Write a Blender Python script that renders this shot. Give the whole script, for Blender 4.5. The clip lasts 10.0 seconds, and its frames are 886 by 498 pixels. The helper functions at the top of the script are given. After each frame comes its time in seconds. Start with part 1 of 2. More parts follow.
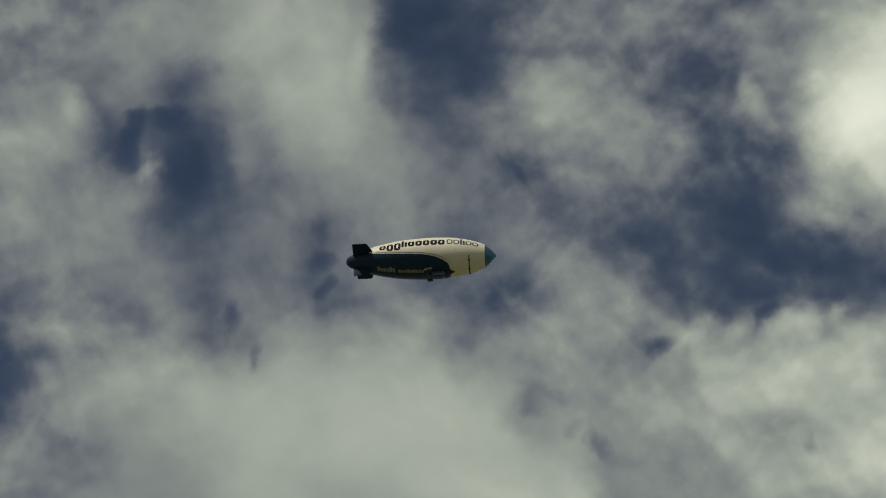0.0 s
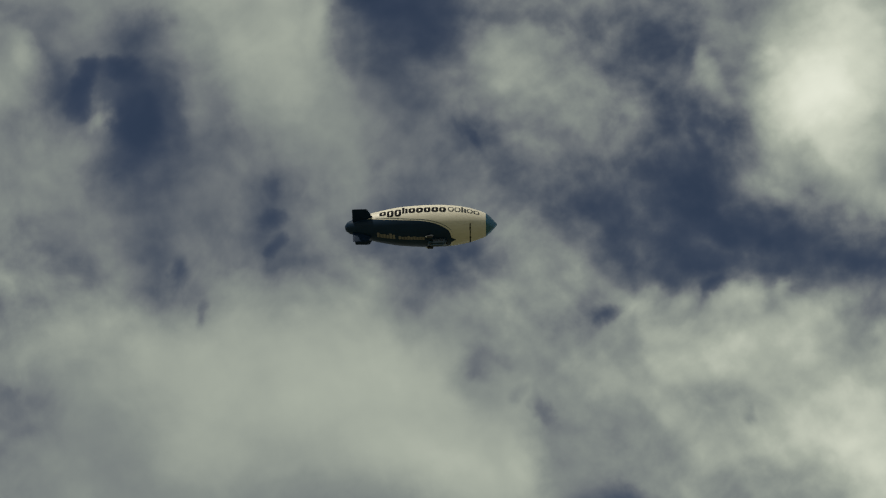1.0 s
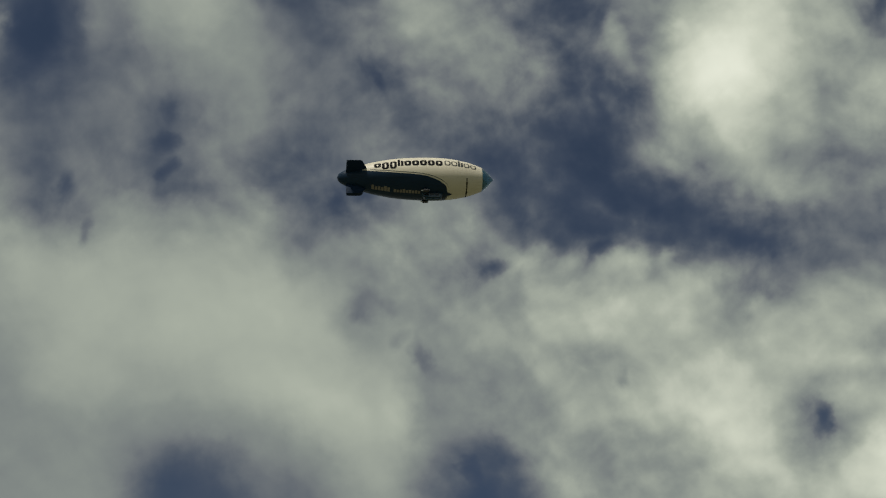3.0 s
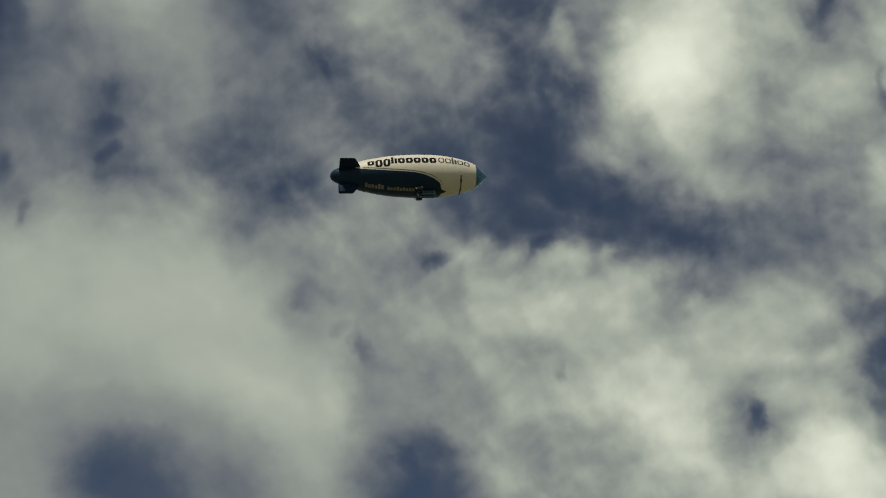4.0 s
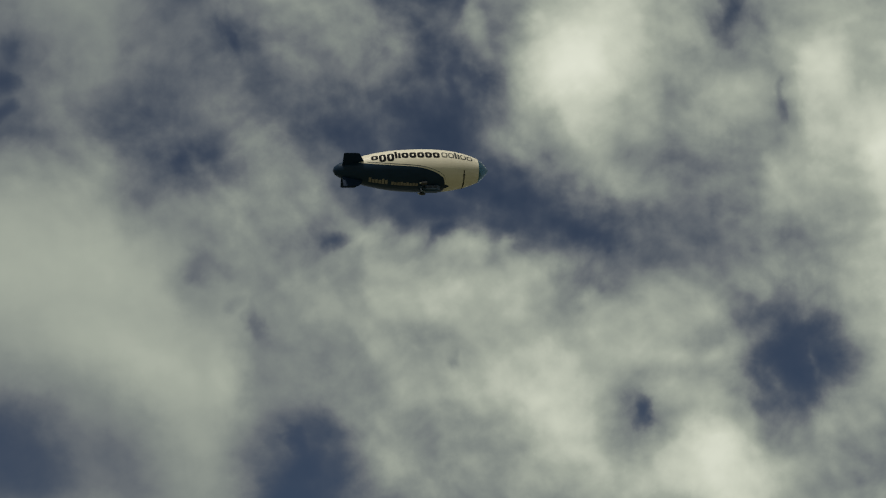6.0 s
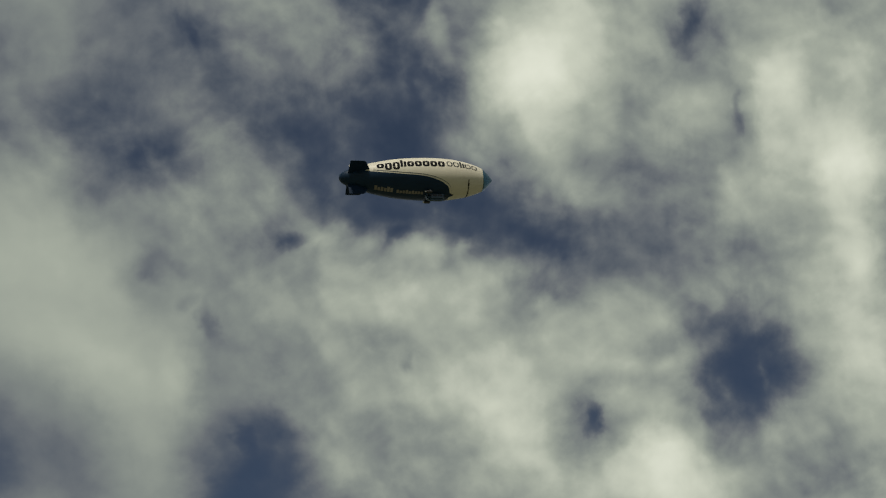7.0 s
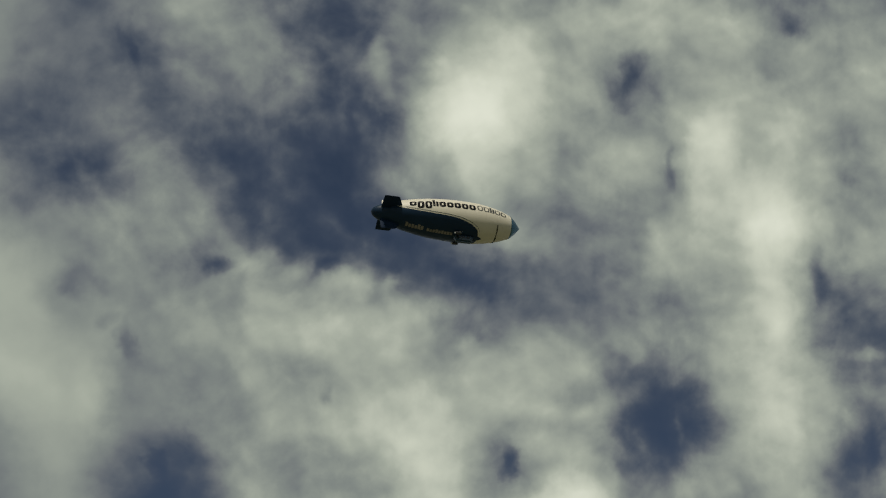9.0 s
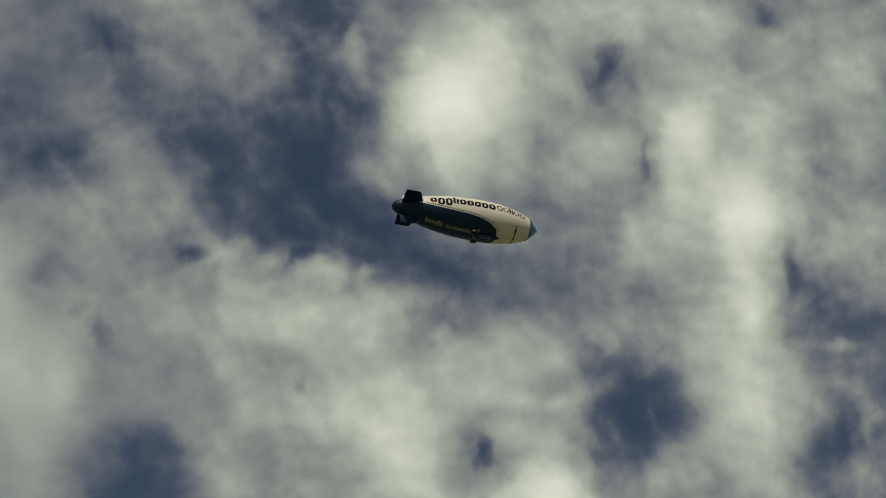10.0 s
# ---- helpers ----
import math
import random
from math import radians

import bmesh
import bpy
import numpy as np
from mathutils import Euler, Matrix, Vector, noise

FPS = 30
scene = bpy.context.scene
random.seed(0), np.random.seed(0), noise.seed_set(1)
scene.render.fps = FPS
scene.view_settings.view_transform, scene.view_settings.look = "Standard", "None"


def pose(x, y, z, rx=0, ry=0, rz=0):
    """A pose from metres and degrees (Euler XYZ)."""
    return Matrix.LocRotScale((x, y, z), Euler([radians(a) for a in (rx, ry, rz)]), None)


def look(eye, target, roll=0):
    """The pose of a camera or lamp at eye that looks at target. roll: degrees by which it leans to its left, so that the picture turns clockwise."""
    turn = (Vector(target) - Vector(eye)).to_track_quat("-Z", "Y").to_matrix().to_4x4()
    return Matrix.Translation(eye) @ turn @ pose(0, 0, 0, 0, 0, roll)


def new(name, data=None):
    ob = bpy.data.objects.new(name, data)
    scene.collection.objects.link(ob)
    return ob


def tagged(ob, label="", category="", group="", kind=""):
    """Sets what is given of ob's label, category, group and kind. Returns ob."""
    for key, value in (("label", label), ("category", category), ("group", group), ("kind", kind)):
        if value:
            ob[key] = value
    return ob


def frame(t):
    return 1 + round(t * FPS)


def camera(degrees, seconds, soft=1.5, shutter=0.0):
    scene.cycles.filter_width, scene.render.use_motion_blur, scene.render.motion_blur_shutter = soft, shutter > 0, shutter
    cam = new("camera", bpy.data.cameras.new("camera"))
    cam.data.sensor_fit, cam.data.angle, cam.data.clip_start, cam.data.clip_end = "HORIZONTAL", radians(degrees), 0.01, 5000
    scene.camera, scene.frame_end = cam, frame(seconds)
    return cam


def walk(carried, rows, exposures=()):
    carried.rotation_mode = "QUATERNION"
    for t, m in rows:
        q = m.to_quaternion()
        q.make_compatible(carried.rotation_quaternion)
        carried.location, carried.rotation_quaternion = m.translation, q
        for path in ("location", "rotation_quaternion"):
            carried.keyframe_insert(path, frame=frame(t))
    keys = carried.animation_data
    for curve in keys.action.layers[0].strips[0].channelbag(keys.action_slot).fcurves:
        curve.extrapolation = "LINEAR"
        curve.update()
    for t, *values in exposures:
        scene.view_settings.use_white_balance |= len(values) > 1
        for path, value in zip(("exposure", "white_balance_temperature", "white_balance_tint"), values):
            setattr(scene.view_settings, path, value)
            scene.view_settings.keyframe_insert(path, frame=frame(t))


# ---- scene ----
cam = camera(40.0, 10.0, soft=1.2)
PATH = [
    (0.0, pose(0, 0, 1.6, 132.00, -0.00, -0.00)),
    (0.5, pose(0, 0, 1.6, 131.06, 0.01, -1.50)),
    (1.0, pose(0, 0, 1.6, 130.24, 0.02, -3.02)),
    (1.5, pose(0, 0, 1.6, 128.47, -0.51, -4.67)),
    (2.0, pose(0, 0, 1.6, 128.46, -0.57, -6.15)),
    (2.5, pose(0, 0, 1.6, 128.39, -1.06, -8.12)),
    (2.7, pose(0, 0, 1.6, 127.79, -1.03, -9.06)),
    (3.8, pose(0, 0, 1.6, 127.55, -0.40, -12.64)),
    (4.0, pose(0, 0, 1.6, 127.31, -0.34, -13.29)),
    (4.5, pose(0, 0, 1.6, 127.31, -0.41, -14.79)),
    (5.0, pose(0, 0, 1.6, 126.93, -0.54, -16.52)),
    (5.5, pose(0, 0, 1.6, 127.09, -0.18, -18.55)),
    (5.7, pose(0, 0, 1.6, 126.75, -0.15, -18.60)),
    (6.8, pose(0, 0, 1.6, 126.40, -0.03, -21.10)),
    (7.0, pose(0, 0, 1.6, 126.75, -0.03, -21.52)),
    (7.5, pose(0, 0, 1.6, 127.66, -0.25, -22.98)),
    (8.0, pose(0, 0, 1.6, 128.20, -1.17, -24.88)),
    (8.5, pose(0, 0, 1.6, 127.94, -1.12, -26.05)),
    (9.0, pose(0, 0, 1.6, 128.53, -1.08, -26.56)),
    (9.5, pose(0, 0, 1.6, 128.31, -1.08, -26.82)),
    (10.0, pose(0, 0, 1.6, 128.06, -0.56, -27.64)),
]
walk(cam, PATH, [(0, 0.0), (2.5, 0.0), (4.0, 0.05), (4.5, -0.08), (5.5, -0.08), (7.0, -0.06), (8.5, -0.08), (10.0, -0.06)])

# ---- light: high sun behind the viewer, veiled by cloud, and a broken cloud deck ----
SUN_ELEVATION, SUN_TURN = 52.0, 215.0
sun = new("sun", bpy.data.lights.new("sun", "SUN"))
sun.data.energy, sun.data.angle, sun.data.color = 2.3, radians(4), (1.0, 0.94, 0.82)
sun_way = Vector((math.sin(radians(SUN_TURN)) * math.cos(radians(SUN_ELEVATION)),
                  math.cos(radians(SUN_TURN)) * math.cos(radians(SUN_ELEVATION)),
                  math.sin(radians(SUN_ELEVATION))))
sun.matrix_world = look(sun_way * 300, (0, 0, 0))

world = bpy.data.worlds.new("sky")
scene.world = world
world.use_nodes = True
wt = world.node_tree
wt.nodes.clear()


def node(tree, kind, values=(), operation=None, shape=None, ease=None):
    """A node; values: pairs of input and either a number, a colour or an output to link. shape: its vector, gradient, feature or data type."""
    n = tree.nodes.new(kind)
    if operation:
        n.operation = operation
    if kind == "ShaderNodeMapping":
        n.vector_type = shape or "POINT"
    elif kind == "ShaderNodeTexGradient":
        n.gradient_type = shape
    elif kind == "ShaderNodeTexVoronoi":
        n.feature = shape
    elif kind == "ShaderNodeMix":
        n.data_type = "RGBA"
    if ease:
        n.interpolation_type = ease
    for key, value in values:
        if isinstance(value, bpy.types.NodeSocket):
            tree.links.new(value, n.inputs[key])
        else:
            n.inputs[key].default_value = value
    return n


def maths(tree, op, a, b=0.0, c=0.0):
    return node(tree, "ShaderNodeMath", [(0, a), (1, b), (2, c)], operation=op).outputs[0]


def ramp(tree, value, stops, ease="LINEAR"):
    n = node(tree, "ShaderNodeValToRGB", [(0, value)])
    n.color_ramp.interpolation = ease
    while len(n.color_ramp.elements) < len(stops):
        n.color_ramp.elements.new(0.5)
    for e, (p, c) in zip(n.color_ramp.elements, stops):
        e.position, e.color = p, (*c, 1)
    return n.outputs[0]


# The deck is laid out on a plane square to one direction of the sky: u to the right, v up, as tangents.
way = node(wt, "ShaderNodeTexCoord").outputs["Generated"]
AHEAD, RIGHT, UP = (0.1989, 0.7701, 0.6062), (0.9668, -0.2553, 0.0072), (-0.1603, -0.5846, 0.7953)


def along(axis):
    return node(wt, "ShaderNodeVectorMath", [(0, way), (1, axis)], operation="DOT_PRODUCT").outputs["Value"]


depth = maths(wt, "MAXIMUM", along(AHEAD), 0.2)
plan = node(wt, "ShaderNodeCombineXYZ", [(0, maths(wt, "DIVIDE", along(RIGHT), depth)),
                                         (1, maths(wt, "DIVIDE", along(UP), depth))]).outputs[0]


def stirred(vector, scale, amount, detail):
    """The plane shifted about by noise, so that edges curl and fray."""
    n = node(wt, "ShaderNodeTexNoise", [("Vector", vector), ("Scale", scale), ("Detail", detail), ("Roughness", 0.55)])
    shift = node(wt, "ShaderNodeVectorMath", [(0, n.outputs["Color"]), (1, (0.5, 0.5, 0.5))], operation="SUBTRACT")
    shift = node(wt, "ShaderNodeVectorMath", [(0, shift.outputs[0]), ("Scale", amount)], operation="SCALE")
    return node(wt, "ShaderNodeVectorMath", [(0, vector), (1, shift.outputs[0])], operation="ADD").outputs[0]


coarse = stirred(plan, 7.0, 0.030, 2.0)
fine = stirred(coarse, 24.0, 0.034, 4.0)
thick = [maths(wt, "ADD", 0.5, 0.0)]


def blot(u, v, across, high, turn, amount):
    local = node(wt, "ShaderNodeMapping", [("Vector", fine), ("Location", (u, v, 0)), ("Rotation", (0, 0, radians(turn))),
                                           ("Scale", (across * 1.25, high * 1.25, 1))], shape="TEXTURE")
    ball = node(wt, "ShaderNodeTexGradient", [("Vector", local.outputs[0])], shape="SPHERICAL")
    soft = node(wt, "ShaderNodeMapRange", [("Value", ball.outputs["Fac"]), ("To Max", amount)], ease="SMOOTHSTEP")
    thick[0] = maths(wt, "ADD", thick[0], soft.outputs[0])


def gap(u, v, across, high, turn, amount):
    blot(u, v, across, high, turn, -amount)


def billow(u, v, across, high, turn, amount):
    blot(u, v, across, high, turn, amount)


gap(-0.382, 0.113, 0.233, 0.169, 20, 0.09)
billow(0.239, 0.036, 0.222, 0.122, 70, 0.06)
billow(-0.236, 0.244, 0.217, 0.112, -10, 0.19)
billow(0.153, -0.139, 0.208, 0.114, -20, 0.31)
billow(0.469, -0.049, 0.205, 0.100, -70, 0.27)
billow(0.424, 0.138, 0.206, 0.097, 80, 0.30)
gap(-0.160, 0.090, 0.167, 0.110, -20, 0.12)
billow(-0.314, -0.047, 0.191, 0.088, -20, 0.13)
billow(-0.189, -0.035, 0.192, 0.086, -20, 0.16)
billow(0.186, 0.177, 0.139, 0.078, 60, 0.37)
gap(-0.147, 0.255, 0.107, 0.094, 50, 0.54)
gap(0.547, -0.153, 0.102, 0.089, 0, 0.12)
gap(-0.458, 0.266, 0.121, 0.070, 20, 0.11)
gap(0.046, 0.195, 0.098, 0.083, 90, 0.18)
billow(0.324, 0.279, 0.103, 0.078, -40, 0.35)
gap(0.050, 0.055, 0.094, 0.083, 40, 0.29)
billow(-0.088, 0.354, 0.088, 0.087, 30, 0.12)
billow(-0.130, -0.179, 0.128, 0.059, -80, 0.13)
gap(-0.396, 0.221, 0.086, 0.085, 70, 0.37)
gap(0.083, -0.122, 0.110, 0.060, -60, 0.10)
gap(-0.205, -0.200, 0.117, 0.053, -20, 0.10)
billow(0.175, 0.121, 0.103, 0.057, -30, 0.15)
billow(0.305, -0.179, 0.078, 0.074, -50, 0.45)
billow(0.543, 0.100, 0.104, 0.053, -80, 0.10)
gap(-0.052, -0.106, 0.076, 0.065, -10, 0.06)
gap(-0.614, 0.067, 0.087, 0.057, 70, 0.18)
gap(-0.507, 0.351, 0.096, 0.051, 30, 0.08)
gap(0.345, -0.095, 0.070, 0.068, 40, 0.27)
gap(0.026, 0.114, 0.086, 0.053, 20, 0.09)
billow(0.530, 0.189, 0.076, 0.060, -50, 0.06)
gap(-0.289, -0.191, 0.080, 0.057, -60, 0.39)
billow(0.123, 0.202, 0.079, 0.057, 50, 0.13)
gap(-0.162, 0.065, 0.097, 0.045, 70, 0.08)
gap(0.466, 0.206, 0.088, 0.049, -40, 0.09)
gap(-0.575, -0.027, 0.082, 0.052, 10, 0.10)
billow(0.531, 0.248, 0.072, 0.058, 60, 0.11)
billow(-0.397, 0.018, 0.094, 0.043, -50, 0.11)
gap(0.425, 0.282, 0.067, 0.059, 90, 0.13)
gap(0.193, -0.038, 0.084, 0.046, 60, 0.06)
billow(-0.455, 0.011, 0.071, 0.054, -50, 0.10)
gap(0.246, 0.299, 0.086, 0.045, 40, 0.14)
gap(0.161, 0.020, 0.081, 0.047, -30, 0.29)
billow(-0.535, 0.267, 0.075, 0.047, 0, 0.11)
gap(-0.063, -0.191, 0.062, 0.056, 10, 0.21)
billow(0.052, -0.042, 0.082, 0.041, -20, 0.19)
gap(0.394, 0.031, 0.073, 0.046, -60, 0.13)
gap(0.496, 0.020, 0.062, 0.052, 80, 0.16)
gap(-0.116, -0.019, 0.064, 0.051, -70, 0.05)
gap(0.234, -0.154, 0.059, 0.054, 0, 0.34)
billow(0.203, -0.183, 0.064, 0.049, 20, 0.11)
gap(-0.038, -0.220, 0.058, 0.053, 20, 0.25)
gap(0.382, -0.058, 0.073, 0.042, -60, 0.17)
billow(0.377, 0.172, 0.056, 0.053, 30, 0.07)
billow(0.231, -0.077, 0.074, 0.040, 40, 0.08)
gap(-0.202, 0.313, 0.061, 0.046, 50, 0.13)
gap(0.569, -0.066, 0.067, 0.040, -60, 0.10)
billow(-0.093, 0.223, 0.053, 0.050, 10, 0.27)
billow(0.403, -0.148, 0.058, 0.045, 90, 0.06)
gap(-0.171, 0.307, 0.057, 0.045, 80, 0.40)
billow(-0.189, -0.111, 0.073, 0.035, -20, 0.13)
billow(-0.080, 0.019, 0.059, 0.043, 90, 0.08)
billow(-0.312, 0.338, 0.050, 0.050, 50, 0.08)
billow(-0.236, 0.110, 0.064, 0.038, 80, 0.11)
billow(-0.385, -0.069, 0.052, 0.046, -20, 0.07)
gap(0.538, -0.022, 0.051, 0.046, 50, 0.15)
gap(0.321, 0.305, 0.057, 0.040, 20, 0.36)
billow(0.388, -0.204, 0.060, 0.038, -50, 0.16)
billow(0.611, -0.092, 0.068, 0.031, -80, 0.07)
gap(0.542, -0.097, 0.052, 0.040, 80, 0.27)
billow(-0.003, 0.152, 0.058, 0.035, 30, 0.07)
billow(0.302, -0.082, 0.062, 0.032, -60, 0.17)
billow(-0.478, 0.052, 0.056, 0.036, 10, 0.09)
gap(-0.302, 0.079, 0.048, 0.040, -40, 0.09)
billow(0.443, 0.107, 0.053, 0.036, -40, 0.12)
gap(-0.411, 0.119, 0.044, 0.041, 70, 0.10)
billow(0.304, 0.130, 0.049, 0.037, 10, 0.14)
billow(-0.484, 0.202, 0.062, 0.029, -70, 0.07)
billow(-0.302, -0.150, 0.054, 0.033, 0, 0.12)
gap(0.297, -0.161, 0.056, 0.030, 20, 0.16)
billow(0.436, 0.040, 0.044, 0.038, 0, 0.08)
gap(-0.415, 0.081, 0.043, 0.038, -70, 0.11)
gap(-0.028, 0.044, 0.052, 0.031, 60, 0.06)
billow(0.111, -0.046, 0.054, 0.030, 0, 0.08)
billow(0.010, 0.027, 0.045, 0.035, 70, 0.11)
billow(-0.333, 0.039, 0.054, 0.028, -80, 0.08)
gap(0.382, -0.104, 0.042, 0.036, 90, 0.24)
billow(-0.024, 0.179, 0.039, 0.038, 90, 0.12)
gap(0.484, 0.142, 0.047, 0.031, -40, 0.06)
billow(-0.009, -0.066, 0.053, 0.027, -20, 0.08)
gap(-0.300, 0.121, 0.044, 0.032, 70, 0.12)
billow(0.010, -0.223, 0.052, 0.026, -50, 0.06)
gap(-0.475, 0.255, 0.044, 0.031, -60, 0.16)
billow(0.249, -0.199, 0.054, 0.024, -30, 0.10)
gap(0.353, -0.146, 0.043, 0.030, 0, 0.10)
billow(-0.532, 0.016, 0.044, 0.028, -10, 0.09)
billow(-0.447, 0.199, 0.042, 0.029, 20, 0.08)
gap(0.492, 0.080, 0.043, 0.028, -80, 0.09)
gap(-0.042, -0.163, 0.047, 0.025, -20, 0.13)
gap(0.185, -0.228, 0.050, 0.023, 10, 0.09)
gap(0.282, 0.284, 0.043, 0.026, 40, 0.13)
gap(0.106, 0.041, 0.036, 0.031, -70, 0.12)
gap(0.356, 0.285, 0.039, 0.028, 20, 0.17)
gap(-0.139, -0.058, 0.042, 0.026, -60, 0.13)
billow(-0.147, 0.203, 0.041, 0.025, -40, 0.14)
gap(-0.391, 0.291, 0.046, 0.021, -10, 0.09)
billow(-0.084, 0.271, 0.043, 0.022, -10, 0.16)
gap(0.319, -0.234, 0.042, 0.021, 0, 0.23)
gap(-0.121, 0.151, 0.035, 0.023, -10, 0.12)
billow(-0.167, 0.296, 0.039, 0.021, -30, 0.19)
billow(0.256, 0.247, 0.039, 0.020, 20, 0.14)
billow(-0.503, 0.286, 0.036, 0.020, -60, 0.14)
gap(0.274, -0.227, 0.034, 0.021, -30, 0.18)
gap(-0.413, 0.178, 0.036, 0.018, 60, 0.11)
gap(-0.603, 0.066, 0.030, 0.021, -50, 0.17)
billow(-0.159, 0.353, 0.031, 0.020, 10, 0.14)
gap(-0.053, -0.223, 0.032, 0.018, 0, 0.16)
gap(0.084, 0.193, 0.030, 0.019, -70, 0.12)
billow(-0.348, 0.208, 0.034, 0.016, 80, 0.13)
# small gaps and bright heads
gap(-0.452, 0.250, 0.013, 0.031, -19, 0.34)
gap(-0.419, 0.258, 0.038, 0.012, -21, 0.22)
gap(-0.403, 0.207, 0.024, 0.032, 9, 0.28)
billow(-0.436, 0.223, 0.016, 0.014, -11, 0.30)
billow(-0.449, 0.203, 0.024, 0.022, -11, 0.10)
gap(-0.293, 0.136, 0.010, 0.014, -10, 0.12)
gap(-0.295, 0.084, 0.007, 0.014, -10, 0.14)
gap(-0.362, 0.036, 0.007, 0.015, -19, 0.10)
gap(-0.388, 0.079, 0.011, 0.015, -10, 0.16)
gap(-0.177, 0.302, 0.030, 0.015, -12, 0.14)
gap(-0.212, 0.242, 0.011, 0.035, -7, 0.10)
gap(-0.121, 0.153, 0.021, 0.006, -51, 0.11)
gap(-0.027, -0.005, 0.016, 0.010, 6, 0.19)
gap(0.069, 0.189, 0.008, 0.018, -12, 0.13)
gap(0.081, 0.128, 0.018, 0.007, -41, 0.12)
billow(0.091, 0.198, 0.018, 0.026, -12, 0.14)
billow(0.135, 0.184, 0.017, 0.017, -12, 0.14)
gap(-0.088, -0.081, 0.008, 0.023, 22, 0.12)
gap(-0.128, -0.029, 0.023, 0.009, -29, 0.09)
gap(0.078, -0.103, 0.006, 0.011, -8, 0.09)
billow(-0.231, 0.281, 0.015, 0.055, -12, 0.12)
gap(-0.297, 0.109, 0.016, 0.011, 1, 0.14)
gap(-0.151, 0.055, 0.012, 0.012, 1, 0.13)
billow(0.003, 0.003, 0.019, 0.016, 1, 0.16)
billow(0.037, -0.006, 0.016, 0.014, 1, 0.12)
gap(0.062, 0.000, 0.016, 0.009, 11, 0.22)
gap(0.076, 0.016, 0.037, 0.010, -4, 0.13)
billow(0.088, -0.012, 0.022, 0.019, 1, 0.22)
billow(0.116, -0.004, 0.012, 0.010, 1, 0.16)
gap(0.069, 0.129, 0.007, 0.028, 1, 0.13)
gap(0.191, -0.003, 0.023, 0.011, 1, 0.14)
billow(0.167, 0.146, 0.033, 0.042, 1, 0.22)
billow(0.166, 0.097, 0.021, 0.019, 1, 0.14)
gap(0.289, 0.034, 0.011, 0.019, 1, 0.10)
gap(0.343, 0.126, 0.006, 0.019, 1, 0.12)
billow(0.364, 0.136, 0.014, 0.028, 1, 0.14)
billow(0.370, 0.104, 0.014, 0.024, 1, 0.12)
gap(-0.140, -0.037, 0.018, 0.010, -39, 0.09)
gap(0.239, -0.142, 0.009, 0.017, 11, 0.23)
gap(0.355, -0.089, 0.021, 0.038, 1, 0.19)
gap(0.312, -0.043, 0.014, 0.010, -29, 0.10)
gap(-0.059, -0.170, 0.008, 0.019, 16, 0.19)
gap(-0.050, -0.193, 0.014, 0.019, -19, 0.19)
billow(-0.107, -0.125, 0.023, 0.037, 16, 0.14)
billow(0.288, -0.165, 0.033, 0.021, 1, 0.20)
gap(0.070, -0.140, 0.014, 0.006, 1, 0.04)
billow(0.260, -0.039, 0.033, 0.021, 1, 0.10)
billow(0.285, -0.095, 0.038, 0.017, 1, 0.12)
billow(0.154, -0.120, 0.042, 0.033, 1, 0.08)
billow(0.082, 0.175, 0.010, 0.042, 10, 0.16)
gap(0.091, 0.125, 0.011, 0.019, -21, 0.09)
gap(0.066, 0.055, 0.018, 0.032, 8, 0.12)
gap(0.298, 0.202, 0.014, 0.020, -10, 0.17)
gap(0.435, 0.260, 0.019, 0.013, 30, 0.16)
gap(0.339, 0.120, 0.007, 0.017, -16, 0.12)
billow(0.379, 0.154, 0.026, 0.031, 9, 0.18)
billow(0.438, 0.091, 0.031, 0.037, 8, 0.16)
billow(0.484, 0.143, 0.021, 0.021, 9, 0.14)
gap(0.489, 0.053, 0.011, 0.032, 8, 0.14)
billow(0.548, -0.005, 0.019, 0.008, 7, 0.16)
gap(0.514, 0.006, 0.021, 0.016, 7, 0.09)
billow(0.464, 0.004, 0.024, 0.058, 7, 0.12)
billow(0.462, -0.080, 0.047, 0.037, 7, 0.14)
billow(0.383, -0.094, 0.006, 0.026, 7, 0.14)
gap(0.338, -0.046, 0.013, 0.020, -33, 0.09)
gap(0.556, -0.095, 0.011, 0.027, 6, 0.16)
billow(0.580, -0.077, 0.014, 0.027, 7, 0.20)
gap(0.555, -0.034, 0.012, 0.022, 7, 0.10)
billow(0.275, -0.064, 0.030, 0.022, 7, 0.10)
gap(-0.112, -0.062, 0.010, 0.010, 8, 0.09)


def fleece(scale, detail, rough, shift=(0, 0, 0)):
    at = node(wt, "ShaderNodeVectorMath", [(0, coarse), (1, shift)], operation="ADD").outputs[0]
    n = node(wt, "ShaderNodeTexNoise", [("Vector", at), ("Scale", scale), ("Detail", detail), ("Roughness", rough)])
    return maths(wt, "SUBTRACT", n.outputs["Fac"], 0.5)


def calm(u, v, across, high, turn):
    """1 where the cloud is a smooth bank, 0 where it is torn."""
    local = node(wt, "ShaderNodeMapping", [("Vector", coarse), ("Location", (u, v, 0)), ("Rotation", (0, 0, radians(turn))),
                                           ("Scale", (across, high, 1))], shape="TEXTURE")
    ball = node(wt, "ShaderNodeTexGradient", [("Vector", local.outputs[0])], shape="SPHERICAL")
    return node(wt, "ShaderNodeMapRange", [("Value", ball.outputs["Fac"]), ("From Max", 0.6)], ease="SMOOTHSTEP").outputs[0]


def wisps(field, amount):
    thick[0] = maths(wt, "MULTIPLY_ADD", field, amount, thick[0])


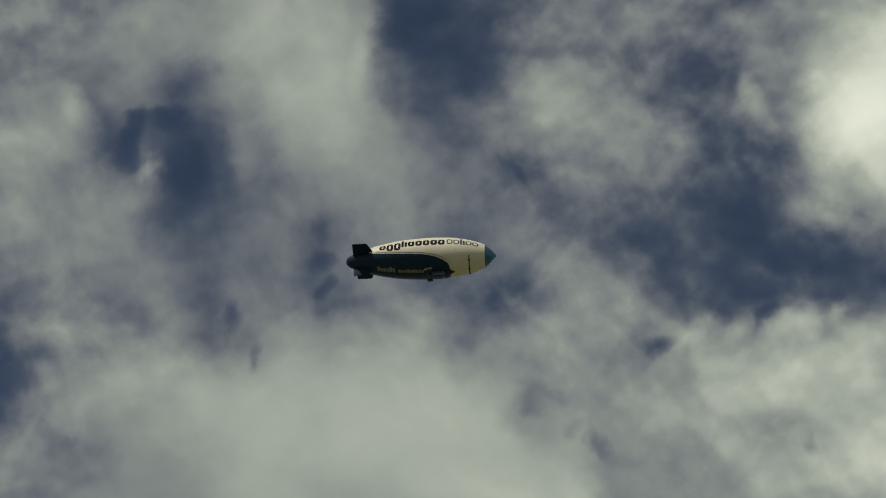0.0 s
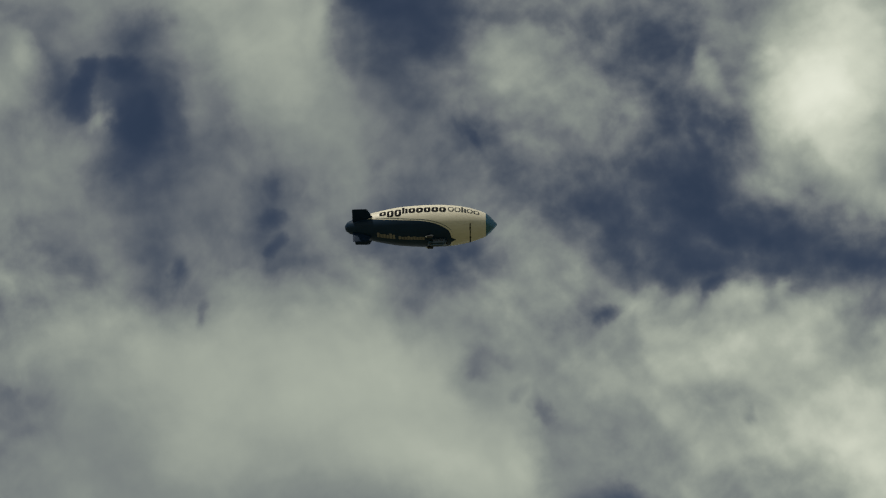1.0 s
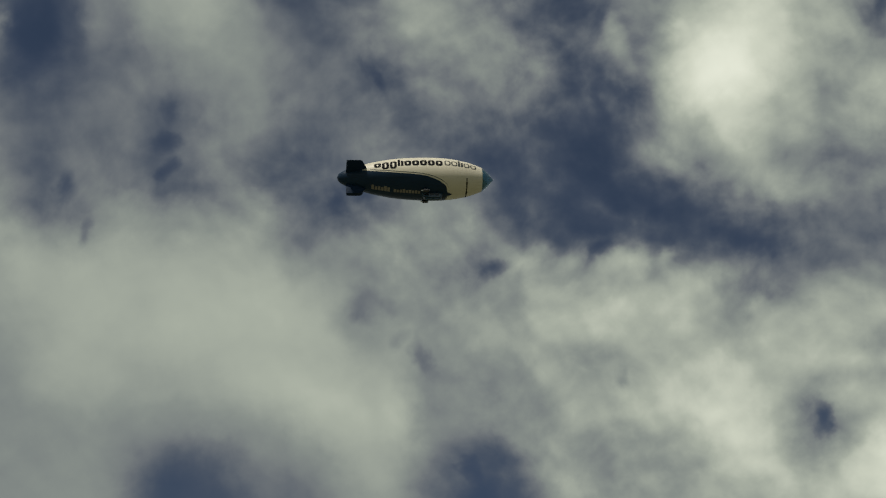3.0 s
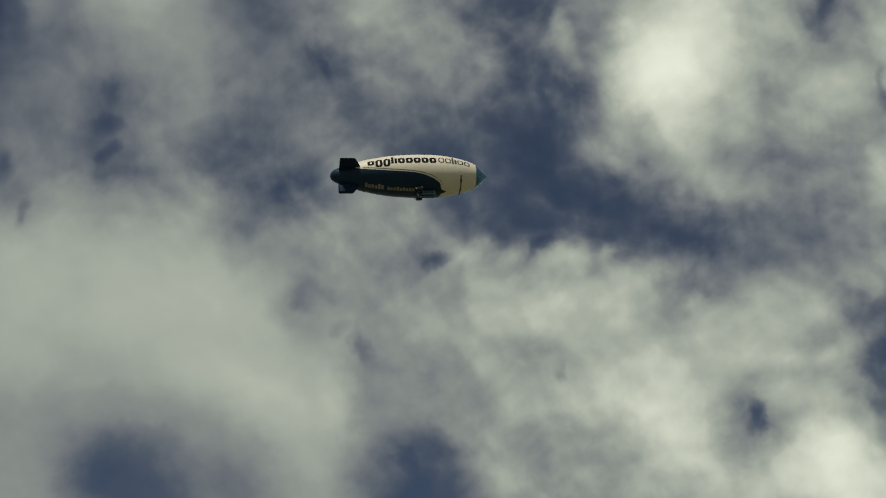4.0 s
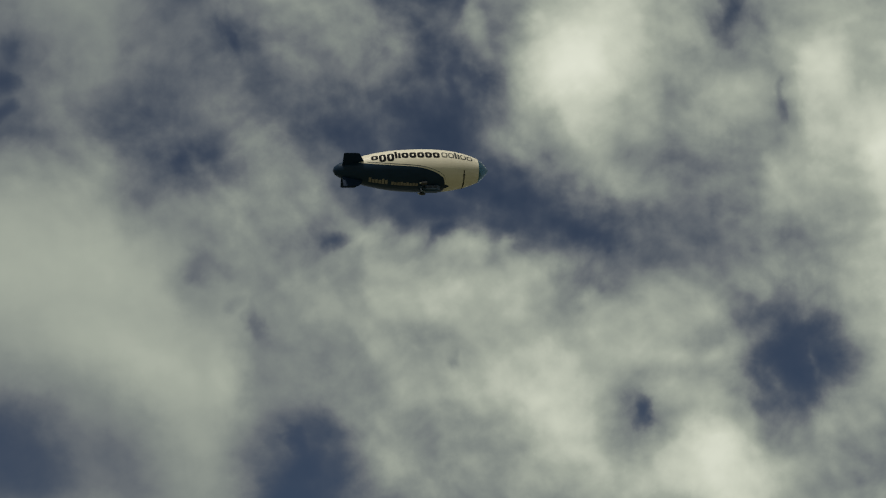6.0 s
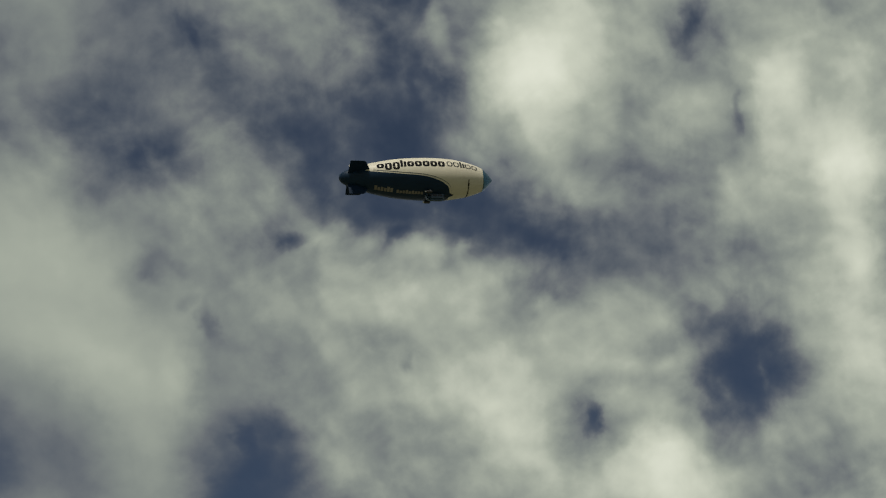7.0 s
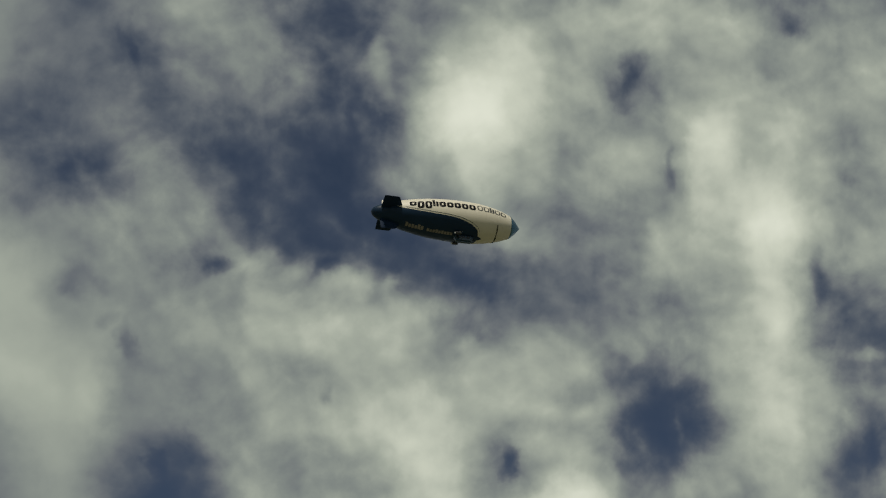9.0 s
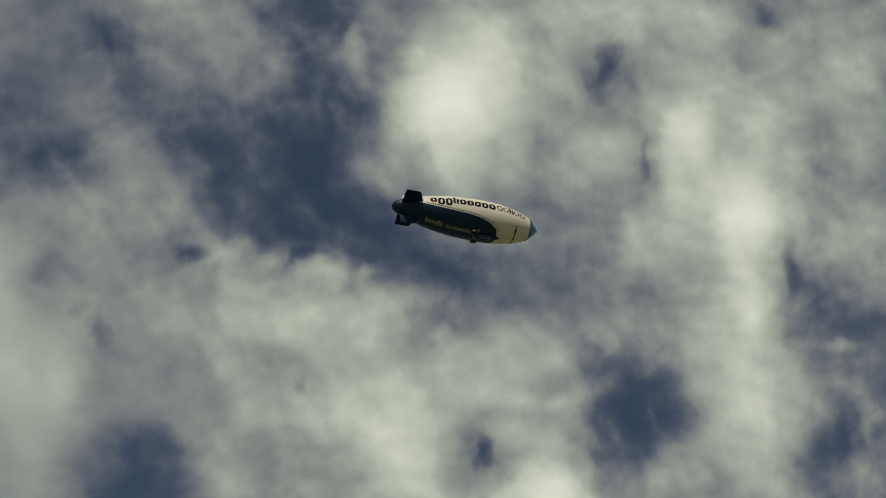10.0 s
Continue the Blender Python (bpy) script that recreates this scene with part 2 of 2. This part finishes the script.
rolls = fleece(11.0, 4.0, 0.5)
tufts = fleece(19.0, 7.0, 0.48)
crumbs = fleece(60.0, 5.0, 0.6)
bank = maths(wt, "MAXIMUM", calm(-0.33, -0.12, 0.42, 0.26, -10), maths(wt, "MULTIPLY", calm(-0.36, 0.22, 0.36, 0.24, 0), 0.8))
torn = maths(wt, "MULTIPLY_ADD", bank, -0.8, 1.0)
# the thin rims round the blue gaps are frayed, the thick cloud is smooth
off = maths(wt, "ABSOLUTE", maths(wt, "SUBTRACT", thick[0], 0.33))
rim = node(wt, "ShaderNodeMapRange", [("Value", off), ("From Min", 0.06), ("From Max", 0.36), ("To Min", 1.0), ("To Max", 0.3)],
           ease="SMOOTHSTEP").outputs[0]
fray = maths(wt, "MULTIPLY", rim, torn)
wisps(maths(wt, "MULTIPLY", rolls, torn), 0.24)
wisps(maths(wt, "MULTIPLY", tufts, fray), 0.42)
wisps(maths(wt, "MULTIPLY", crumbs, fray), 0.12)
# puffs: rounded heads, stronger where the cloud is torn
puff = node(wt, "ShaderNodeTexVoronoi", [("Vector", fine), ("Scale", 17.0), ("Smoothness", 0.9), ("Detail", 1.5), ("Roughness", 0.4)],
            shape="SMOOTH_F1").outputs["Distance"]
wisps(maths(wt, "MULTIPLY", maths(wt, "SUBTRACT", 0.42, puff), torn), 0.30)
# sides of the tufts that face the light are brighter
wisps(maths(wt, "MULTIPLY", maths(wt, "SUBTRACT", tufts, fleece(19.0, 7.0, 0.48, (0.003, 0.009, 0))), torn), 0.4)
light = maths(wt, "MULTIPLY_ADD", maths(wt, "TANH", maths(wt, "MULTIPLY", maths(wt, "SUBTRACT", thick[0], 0.5), 2.25)), 0.5, 0.5)
cover = node(wt, "ShaderNodeMapRange", [("Value", maths(wt, "MULTIPLY_ADD", tufts, 0.35, light)), ("From Min", -0.10), ("From Max", 0.44)],
             ease="SMOOTHSTEP").outputs[0]
cloud = ramp(wt, light, [(0.0, (0.034, 0.052, 0.100)), (0.2, (0.080, 0.098, 0.130)), (0.38, (0.153, 0.170, 0.183)), (0.52, (0.238, 0.266, 0.246)),
                         (0.7, (0.380, 0.415, 0.350)), (0.88, (0.610, 0.640, 0.530)), (1.0, (0.84, 0.86, 0.73))])
blue = node(wt, "ShaderNodeTexSky")
blue.sky_type, blue.sun_disc = "NISHITA", False
blue.sun_elevation, blue.sun_rotation = radians(SUN_ELEVATION), radians(SUN_TURN)
blue.air_density, blue.dust_density = 1.0, 0.6
blue = node(wt, "ShaderNodeVectorMath", [(0, blue.outputs[0]), ("Scale", 0.030)], operation="SCALE").outputs[0]
heaven = node(wt, "ShaderNodeMix", [(0, cover), (6, blue), (7, cloud)]).outputs[2]
shine = node(wt, "ShaderNodeBackground", [("Color", heaven), ("Strength", 1.0)])
node(wt, "ShaderNodeOutputWorld", [("Surface", shine.outputs[0])])


# ---- materials ----
def material(name, colour, rough, metal=0.0, vary=0.12, grain=1.5, bump=0.0, bump_scale=1.0, coat=0.0, stains=None, sheen=0.5):
    """A painted or woven surface: base colour that varies at two scales, with gloss that follows and fine relief."""
    m = bpy.data.materials.new(name)
    m.use_nodes = True
    t = m.node_tree
    b = t.nodes["Principled BSDF"]
    at = node(t, "ShaderNodeTexCoord").outputs["Object"]
    big = node(t, "ShaderNodeTexNoise", [("Vector", at), ("Scale", grain * 0.18), ("Detail", 3.0)]).outputs["Fac"]
    small = node(t, "ShaderNodeTexNoise", [("Vector", at), ("Scale", grain * 3.0), ("Detail", 6.0)]).outputs["Fac"]
    both = maths(t, "ADD", maths(t, "MULTIPLY", big, 0.65), maths(t, "MULTIPLY", small, 0.35))
    low = [c * (1 - vary) for c in colour]
    high = [min(1, c * (1 + vary)) for c in colour]
    shade = ramp(t, both, [(0.3, low), (0.7, high)])
    if stains:
        streak = node(t, "ShaderNodeMapping", [("Vector", at), ("Scale", (0.9, 0.9, 0.12))]).outputs[0]
        patch = node(t, "ShaderNodeTexNoise", [("Vector", streak), ("Scale", 2.2), ("Detail", 5.0)]).outputs["Fac"]
        amount = maths(t, "MULTIPLY", node(t, "ShaderNodeMapRange", [("Value", patch), ("From Min", 0.55), ("From Max", 0.8)]).outputs[0], 0.35)
        shade = node(t, "ShaderNodeMix", [(0, amount), (6, shade), (7, (*stains, 1))]).outputs[2]
    t.links.new(shade, b.inputs["Base Color"])
    b.inputs["Metallic"].default_value = metal
    b.inputs["Specular IOR Level"].default_value = sheen
    b.inputs["Coat Weight"].default_value = coat
    t.links.new(maths(t, "MULTIPLY_ADD", both, 0.2, rough - 0.1), b.inputs["Roughness"])
    if bump:
        n = node(t, "ShaderNodeTexNoise", [("Vector", at), ("Scale", bump_scale), ("Detail", 4.0)]).outputs["Fac"]
        t.links.new(node(t, "ShaderNodeBump", [("Height", n), ("Strength", 0.35), ("Distance", bump)]).outputs[0], b.inputs["Normal"])
    return m


CREAM = material("cream_envelope_fabric", (0.78, 0.735, 0.59), 0.5, vary=0.05, bump=0.05, bump_scale=0.5, stains=(0.55, 0.50, 0.38))
NAVY = material("dark_teal_envelope_fabric", (0.006, 0.027, 0.062), 0.42, vary=0.2, bump=0.05, bump_scale=0.5, sheen=0.25)
TEAL = material("teal_nose_fabric", (0.05, 0.165, 0.24), 0.24, metal=0.75, vary=0.1, bump=0.02, bump_scale=0.8, coat=0.5)
FIN_BLUE = material("navy_fin_fabric", (0.006, 0.022, 0.055), 0.6, vary=0.15, bump=0.03, bump_scale=0.7, sheen=0.12)
INK = material("black_lettering_paint", (0.010, 0.011, 0.012), 0.8, vary=0.1, sheen=0.1)
GREY_INK = material("grey_lettering_paint", (0.08, 0.085, 0.08), 0.8, vary=0.1, sheen=0.1)
TAN_INK = material("tan_lettering_paint", (0.23, 0.21, 0.18), 0.6, vary=0.25)
WHITE = material("white_gloss_paint", (0.75, 0.76, 0.74), 0.3, vary=0.05)
BLUE_PAINT = material("blue_gloss_paint", (0.025, 0.06, 0.095), 0.25, vary=0.1, coat=0.6)
RUBBER = material("black_rubber", (0.02, 0.02, 0.02), 0.8, vary=0.2)
METAL = material("dark_engine_metal", (0.08, 0.08, 0.085), 0.4, metal=0.8, vary=0.2)
GLASS = material("smoked_cabin_glass", (0.01, 0.014, 0.018), 0.08, vary=0.05)
EARTH = material("dry_grass_and_earth", (0.12, 0.12, 0.07), 0.9, vary=0.35, grain=0.08, bump=0.05, bump_scale=2.0)


# ---- building ----
def smooth(me, angle=40):
    for p in me.polygons:
        p.use_smooth = True
    me.set_sharp_from_angle(angle=radians(angle))


def part(name, bm, mat, parent, label=""):
    """Links a bmesh as one mesh object under a thing or a part."""
    bmesh.ops.recalc_face_normals(bm, faces=bm.faces)
    me = bpy.data.meshes.new(name)
    bm.to_mesh(me)
    bm.free()
    me.materials.append(mat)
    smooth(me)
    ob = new(name, me)
    ob.parent = parent
    return tagged(ob, label=label)


def glide(pairs, x):
    """A smooth curve through the pairs (Catmull-Rom slopes, Hermite pieces)."""
    n = len(pairs)
    if x <= pairs[0][0]:
        return pairs[0][1]
    for i in range(n - 1):
        (x0, y0), (x1, y1) = pairs[i], pairs[i + 1]
        if x <= x1:
            a, b = pairs[max(i - 1, 0)], pairs[min(i + 2, n - 1)]
            m0, m1 = (y1 - a[1]) / (x1 - a[0]), (b[1] - y0) / (b[0] - x0)
            h = x1 - x0
            s = (x - x0) / h
            return ((2 * s ** 3 - 3 * s * s + 1) * y0 + (s ** 3 - 2 * s * s + s) * h * m0
                    + (3 * s * s - 2 * s ** 3) * y1 + (s ** 3 - s * s) * h * m1)
    return pairs[-1][1]


# ---- ground ----
bm = bmesh.new()
bmesh.ops.create_grid(bm, x_segments=40, y_segments=40, size=4500)
ground = part("ground", bm, EARTH, None)
tagged(ground, "dry grass and earth under the flying airship", "ground", kind="structure")

# ---- airship: local x forward from the middle, z up; stations in metres from the tail ----
LENGTH = 39.0
GIRTH = [(0.0, 0.0), (0.25, 0.72), (0.7, 1.2), (1.6, 1.72), (3.4, 2.4), (6.0, 3.2), (8.7, 3.92), (14.0, 4.85), (19.4, 5.25),
         (23.0, 5.32), (27.0, 5.15), (30.0, 4.72), (33.0, 4.02), (35.8, 2.95), (36.8, 2.2), (37.7, 1.3), (38.2, 0.7), (38.7, 0.08)]


def girth(s):
    return max(0.0, glide(GIRTH, s))


def skin(s, phi, proud=0.0):
    """The point of the envelope at station s; phi: degrees up from the starboard side, -90 at the keel."""
    r = girth(s) + proud
    return Vector((s - LENGTH / 2, -r * math.cos(radians(phi)), r * math.sin(radians(phi))))


def lathe(s0, s1, steps, around, proud=0.0):
    bm = bmesh.new()
    rings = []
    for i in range(steps + 1):
        f = i / steps
        s = s0 + (s1 - s0) * f
        rings.append([bm.verts.new(skin(s, 360 * k / around, proud)) for k in range(around)])
    for a, b in zip(rings, rings[1:]):
        for k in range(around):
            bm.faces.new((a[k], a[(k + 1) % around], b[(k + 1) % around], b[k]))
    for ring in (rings[0], rings[-1]):
        bm.faces.new(ring)
    return bm


def sheet(bm, low, high, s0, s1, steps, across, proud, thick=0.02):
    """A sheet on the envelope from station s0 to s1 between the angles low(s) and high(s), with its rim turned down to the skin."""
    rows = []
    for i in range(steps + 1):
        s = s0 + (s1 - s0) * i / steps
        lo, hi = low(s), high(s)
        row = [bm.verts.new(skin(s, lo, proud - thick))]
        row += [bm.verts.new(skin(s, lo + (hi - lo) * k / across, proud)) for k in range(across + 1)]
        row.append(bm.verts.new(skin(s, hi, proud - thick)))
        rows.append(row)
    for a, b in zip(rows, rows[1:]):
        for k in range(len(a) - 1):
            bm.faces.new((a[k], b[k], b[k + 1], a[k + 1]))
    return bm


def box(bm, centre, size, turn=Matrix()):
    made = bmesh.ops.create_cube(bm, size=1.0)["verts"]
    bmesh.ops.transform(bm, verts=made, matrix=Matrix.Translation(centre) @ turn @ Matrix.Diagonal((*size, 1)))
    return made


BELLY = [(0.9, 95.0), (2.0, 78.0), (3.4, 30.0), (6.0, -5.0), (8.7, -17.0), (14.0, -26.0), (19.4, -31.0), (22.0, -36.0), (24.4, -45.0),
         (25.8, -54.0), (26.7, -65.0), (27.2, -89.0)]


def belly_edge(s):
    return glide(BELLY, s)


def fin(root_low, tip, s_root, s_tip, mat, airship, angle, name):
    """A fin and its hinged rear surface: a tapered slab that stands out of the hull at the angle phi."""
    out = Vector((0, -math.cos(radians(angle)), math.sin(radians(angle))))
    side = Vector((1, 0, 0)).cross(out)

    def slab(edges, front, rear):
        bm = bmesh.new()
        loops = []
        for r, a, b, w in edges:
            # a to b: rear to front of this slab, w: half thickness in the middle
            pts = []
            for f, k in ((0.0, rear), (0.25, 0.8), (0.6, 1.0), (0.9, 0.75), (1.0, front)):
                pts.append((a + (b - a) * f, w * k))
            ring = [bm.verts.new(Vector((x - LENGTH / 2, 0, 0)) + out * r + side * h) for x, h in pts]
            ring += [bm.verts.new(Vector((x - LENGTH / 2, 0, 0)) + out * r - side * h) for x, h in reversed(pts)]
            loops.append(ring)
        for a, b in zip(loops, loops[1:]):
            for k in range(len(a)):
                bm.faces.new((a[k], a[(k + 1) % len(a)], b[(k + 1) % len(b)], b[k]))
        bm.faces.new(loops[0])
        bm.faces.new(loops[-1])
        return bm

    (ra, rb), (ta, tb) = s_root, s_tip
    hinge_r, hinge_t = ra + (rb - ra) * 0.3, ta + (tb - ta) * 0.32
    mid = tip - 0.25
    f_mid = (mid - root_low) / (tip - root_low)
    mid_b = rb + (tb - rb) * f_mid
    body = part(name, slab([(root_low, hinge_r, rb, 0.28), (mid, hinge_t, mid_b, 0.16),
                            (tip, hinge_t, tb - 0.25, 0.05)], 0.15, 0.8), mat, airship)
    part("control_surface", slab([(1.5, ra, hinge_r + 0.06, 0.2), (mid, ta, hinge_t + 0.06, 0.12),
                                  (tip, ta + 0.1, hinge_t + 0.06, 0.04)], 0.9, 0.12), mat, body)
    return body


def glyphs(pattern, s0, s1, base, rise, mat, owner, weight):
    """Plain shapes in place of a line of lettering, one mesh each: o a rounded ring, d a ring that reaches lower, t a tall bar, i a short bar."""
    widths = {"t": 0.42, "i": 0.42}
    total = sum(widths.get(c, 1.0) for c in pattern)
    unit = (s1 - s0) / total
    s = s0
    for c in pattern:
        wide = widths.get(c, 1.0) * unit
        a, b = s + unit * 0.05, s + wide - unit * 0.05
        low, high = {"o": (0.0, 1.0), "d": (-0.42, 1.0), "t": (0.0, 1.42), "i": (0.0, 1.0)}[c]
        bm = bmesh.new()
        if c in "ti":
            sheet(bm, lambda q: base + rise * low, lambda q: base + rise * high, a, b, 2, 4, 0.03)
        else:
            stem, bar = unit * weight, weight * 0.85
            mid_s, mid_y, half_s, half_y = (a + b) / 2, (low + high) / 2, (b - a) / 2, (high - low) / 2
            loops = [[], [], [], []]
            for k in range(28):
                turn = 2 * math.pi * k / 28
                cs, sn = math.cos(turn), math.sin(turn)
                # a squared-off oval
                x, y = math.copysign(abs(cs) ** 0.6, cs), math.copysign(abs(sn) ** 0.6, sn)
                for loop, inner, proud in ((0, 0, 0.008), (1, 0, 0.03), (2, 1, 0.03), (3, 1, 0.008)):
                    p = skin(mid_s + x * (half_s - inner * stem), base + rise * (mid_y + y * (half_y - inner * bar)), proud)
                    loops[loop].append(bm.verts.new(p))
            for outer, inner in zip(loops, loops[1:]):
                for k in range(28):
                    bm.faces.new((outer[k], outer[(k + 1) % 28], inner[(k + 1) % 28], inner[k]))
        part("lettering_shape", bm, mat, owner)
        s += wide


def build_airship():
    airship = new("airship")
    tagged(airship, "cream and dark teal advertising airship flying under broken cloud", "airship")
    hull = part("envelope", lathe(0.0, 35.9, 110, 96), CREAM, airship, "cream fabric envelope")
    tagged(hull)
    # dark belly, wrapping round the tail
    part("belly_panel", sheet(bmesh.new(), lambda s: -180 - belly_edge(s), belly_edge, 0.0, 27.2, 120, 64, 0.03), NAVY, hull,
         "dark teal belly panel round the tail and keel")
    part("belly_tip", sheet(bmesh.new(), lambda s: -90 - 7.5 * (28.25 - s), lambda s: -90 + 7.5 * (28.25 - s), 27.1, 28.2, 6, 6, 0.034), NAVY, hull,
         "small dark point ahead of the belly panel")
    # thin line that follows the belly's edge
    for sign in (1, -1):
        def near(s, sign=sign):
            e = belly_edge(s - 0.35) + math.degrees(0.30 / girth(s))
            return e if sign > 0 else -180 - e

        def far(s, sign=sign):
            e = belly_edge(s - 0.35) + math.degrees(0.42 / girth(s))
            return e if sign > 0 else -180 - e
        part("pinstripe", sheet(bmesh.new(), near, far, 8.0, 27.4, 70, 2, 0.025), NAVY, hull, "thin dark pinstripe round the belly")
    part("nose_cap", lathe(35.8, 38.7, 36, 96, 0.04), TEAL, airship, "pointed teal nose cap")
    # lettering along the side, on the nose and on the belly
    for flip in (False, True):
        base, rise = (-5.0, 21.0) if not flip else (185.0, -21.0)
        glyphs("oddtiooooo", 8.9, 25.9, base, rise, INK, hull, 0.33)
        glyphs("ootioo", 26.2, 34.3, base + (2.5 if not flip else -2.5), rise, GREY_INK, hull, 0.18)
    for k in range(9):
        lo, hi = -140 + k * 11.3, -140 + k * 11.3 + 10.4
        wide = (0.30, 0.40, 0.26)[k % 3]
        part("nose_bar", sheet(bmesh.new(), lambda s: lo, lambda s: hi, 31.8 - wide / 2, 31.8 + wide / 2, 2, 4, 0.03), INK, hull)
    s = 8.4
    for k in range(16):
        large = k < 6
        wide = 0.78 if large else 0.74
        tall = (19, 14, 15, 13, 18, 15, 0, 11, 9, 10, 12, 9, 11, 9, 10, 9)[k]
        if tall:
            part("belly_bar", sheet(bmesh.new(), lambda q: -86, lambda q: -86 + tall, s, s + wide * 0.8, 2, 4, 0.05), TAN_INK, hull)
        s += wide

    # four fins in a cross
    for angle, tip, mat, name in ((0, 6.3, FIN_BLUE, "side_fin"), (180, 6.3, FIN_BLUE, "side_fin"),
                                  (-90, 5.1, FIN_BLUE, "keel_fin"), (90, 4.4, CREAM, "top_fin")):
        back = 0.6 if name == "top_fin" else 0.0
        fin(1.9, tip, (2.1 + back, 8.0), (2.3 + back, 6.0), mat, airship, angle, name)

    # cabin under the keel
    cabin = bmesh.new()
    made = box(cabin, (3.9, 0, -6.0), (5.4, 1.7, 2.0))
    for v in made:
        if v.co.z < -6:
            v.co.x = 3.9 + (v.co.x - 3.9) * 0.72 + 0.1
            v.co.y *= 0.72
    bmesh.ops.bevel(cabin, geom=list(cabin.edges), offset=0.38, segments=4, affect="EDGES")
    body = part("cabin", cabin, BLUE_PAINT, airship, "glossy blue cabin under the keel")
    for side in (-1, 1):
        for k in range(3):
            bm = bmesh.new()
            box(bm, (2.5 + k * 1.25, side * 0.80, -5.85), (1.0, 0.06, 0.62), pose(0, 0, 0, side * -7, 0, 0))
            bmesh.ops.bevel(bm, geom=list(bm.edges), offset=0.025, segments=2, affect="EDGES")
            part("cabin_window", bm, GLASS, body)
    bm = bmesh.new()
    box(bm, (6.42, 0, -5.85), (0.06, 1.1, 0.7), pose(0, 0, 0, 0, 14, 0))
    bmesh.ops.bevel(bm, geom=list(bm.edges), offset=0.025, segments=2, affect="EDGES")
    part("windscreen", bm, GLASS, body)
    for side in (-1, 1):
        bm = bmesh.new()
        bmesh.ops.create_cone(bm, cap_ends=True, segments=24, radius1=0.42, radius2=0.36, depth=1.5,
                              matrix=pose(2.2, side * 1.95, -5.75, 0, 90, 0))
        bmesh.ops.bevel(bm, geom=[e for e in bm.edges if e.calc_face_angle(0) > 0.8], offset=0.12, segments=3, affect="EDGES")
        nacelle = part("engine", bm, METAL, airship, "dark engine on an outrigger")
        bm = bmesh.new()
        bmesh.ops.create_cone(bm, cap_ends=True, segments=24, radius1=0.24, radius2=0.05, depth=0.5,
                              matrix=pose(1.25, side * 1.95, -5.75, 0, -90, 0))
        part("spinner", bm, WHITE, nacelle, "white spinner")
        bm = bmesh.new()
        bmesh.ops.create_uvsphere(bm, u_segments=20, v_segments=12, radius=1.0)
        bmesh.ops.transform(bm, verts=bm.verts, matrix=pose(2.5, side * 1.95, -5.5) @ Matrix.Diagonal((0.5, 0.28, 0.24, 1)))
        part("engine_cowl", bm, WHITE, nacelle, "white engine cowl")
        bm = bmesh.new()
        box(bm, (2.3, side * 1.25, -5.7), (0.5, 1.1, 0.12))
        bmesh.ops.bevel(bm, geom=list(bm.edges), offset=0.05, segments=2, affect="EDGES")
        part("outrigger", bm, BLUE_PAINT, nacelle)
    return airship


airship = build_airship()


def motions():
    """The airship's steady level flight, bending gently to its right and back."""
    walk(airship, [
        (0.0, pose(-5.49, 233.53, 208.41, -3.99, 0.43, -4.29)),
        (0.5, pose(0.23, 233.01, 207.03, -4.05, 0.02, -4.10)),
        (1.0, pose(6.84, 232.02, 205.61, -4.03, -0.51, -4.16)),
        (1.5, pose(12.58, 230.76, 204.18, -3.95, -1.14, -4.44)),
        (2.0, pose(19.22, 229.15, 202.93, -3.81, -1.82, -4.89)),
        (2.5, pose(25.13, 227.88, 201.29, -3.64, -2.55, -5.48)),
        (3.0, pose(31.14, 226.50, 199.88, -3.44, -3.29, -6.17)),
        (3.5, pose(37.13, 225.14, 198.64, -3.23, -4.02, -6.94)),
        (4.0, pose(43.12, 223.83, 197.62, -3.02, -4.72, -7.75)),
        (4.5, pose(49.20, 222.55, 196.87, -2.84, -5.35, -8.57)),
        (5.0, pose(54.84, 221.73, 196.07, -2.68, -5.89, -9.37)),
        (5.5, pose(61.25, 220.40, 196.01, -2.57, -6.32, -10.13)),
        (6.0, pose(67.12, 219.58, 195.88, -2.52, -6.61, -10.83)),
        (6.5, pose(72.99, 218.79, 195.98, -2.55, -6.74, -11.43)),
        (7.0, pose(78.87, 218.03, 196.28, -2.66, -6.67, -11.91)),
        (7.5, pose(85.15, 216.75, 197.14, -2.86, -6.38, -12.27)),
        (8.0, pose(90.99, 215.79, 197.80, -3.18, -5.86, -12.47)),
        (8.5, pose(96.77, 214.74, 198.41, -3.62, -5.06, -12.50)),
        (9.0, pose(103.26, 212.84, 199.21, -4.20, -3.96, -12.35)),
        (9.5, pose(108.91, 211.58, 199.16, -4.93, -2.55, -11.99)),
        (10.0, pose(114.39, 210.04, 198.68, -5.82, -0.79, -11.43)),
    ])


motions()
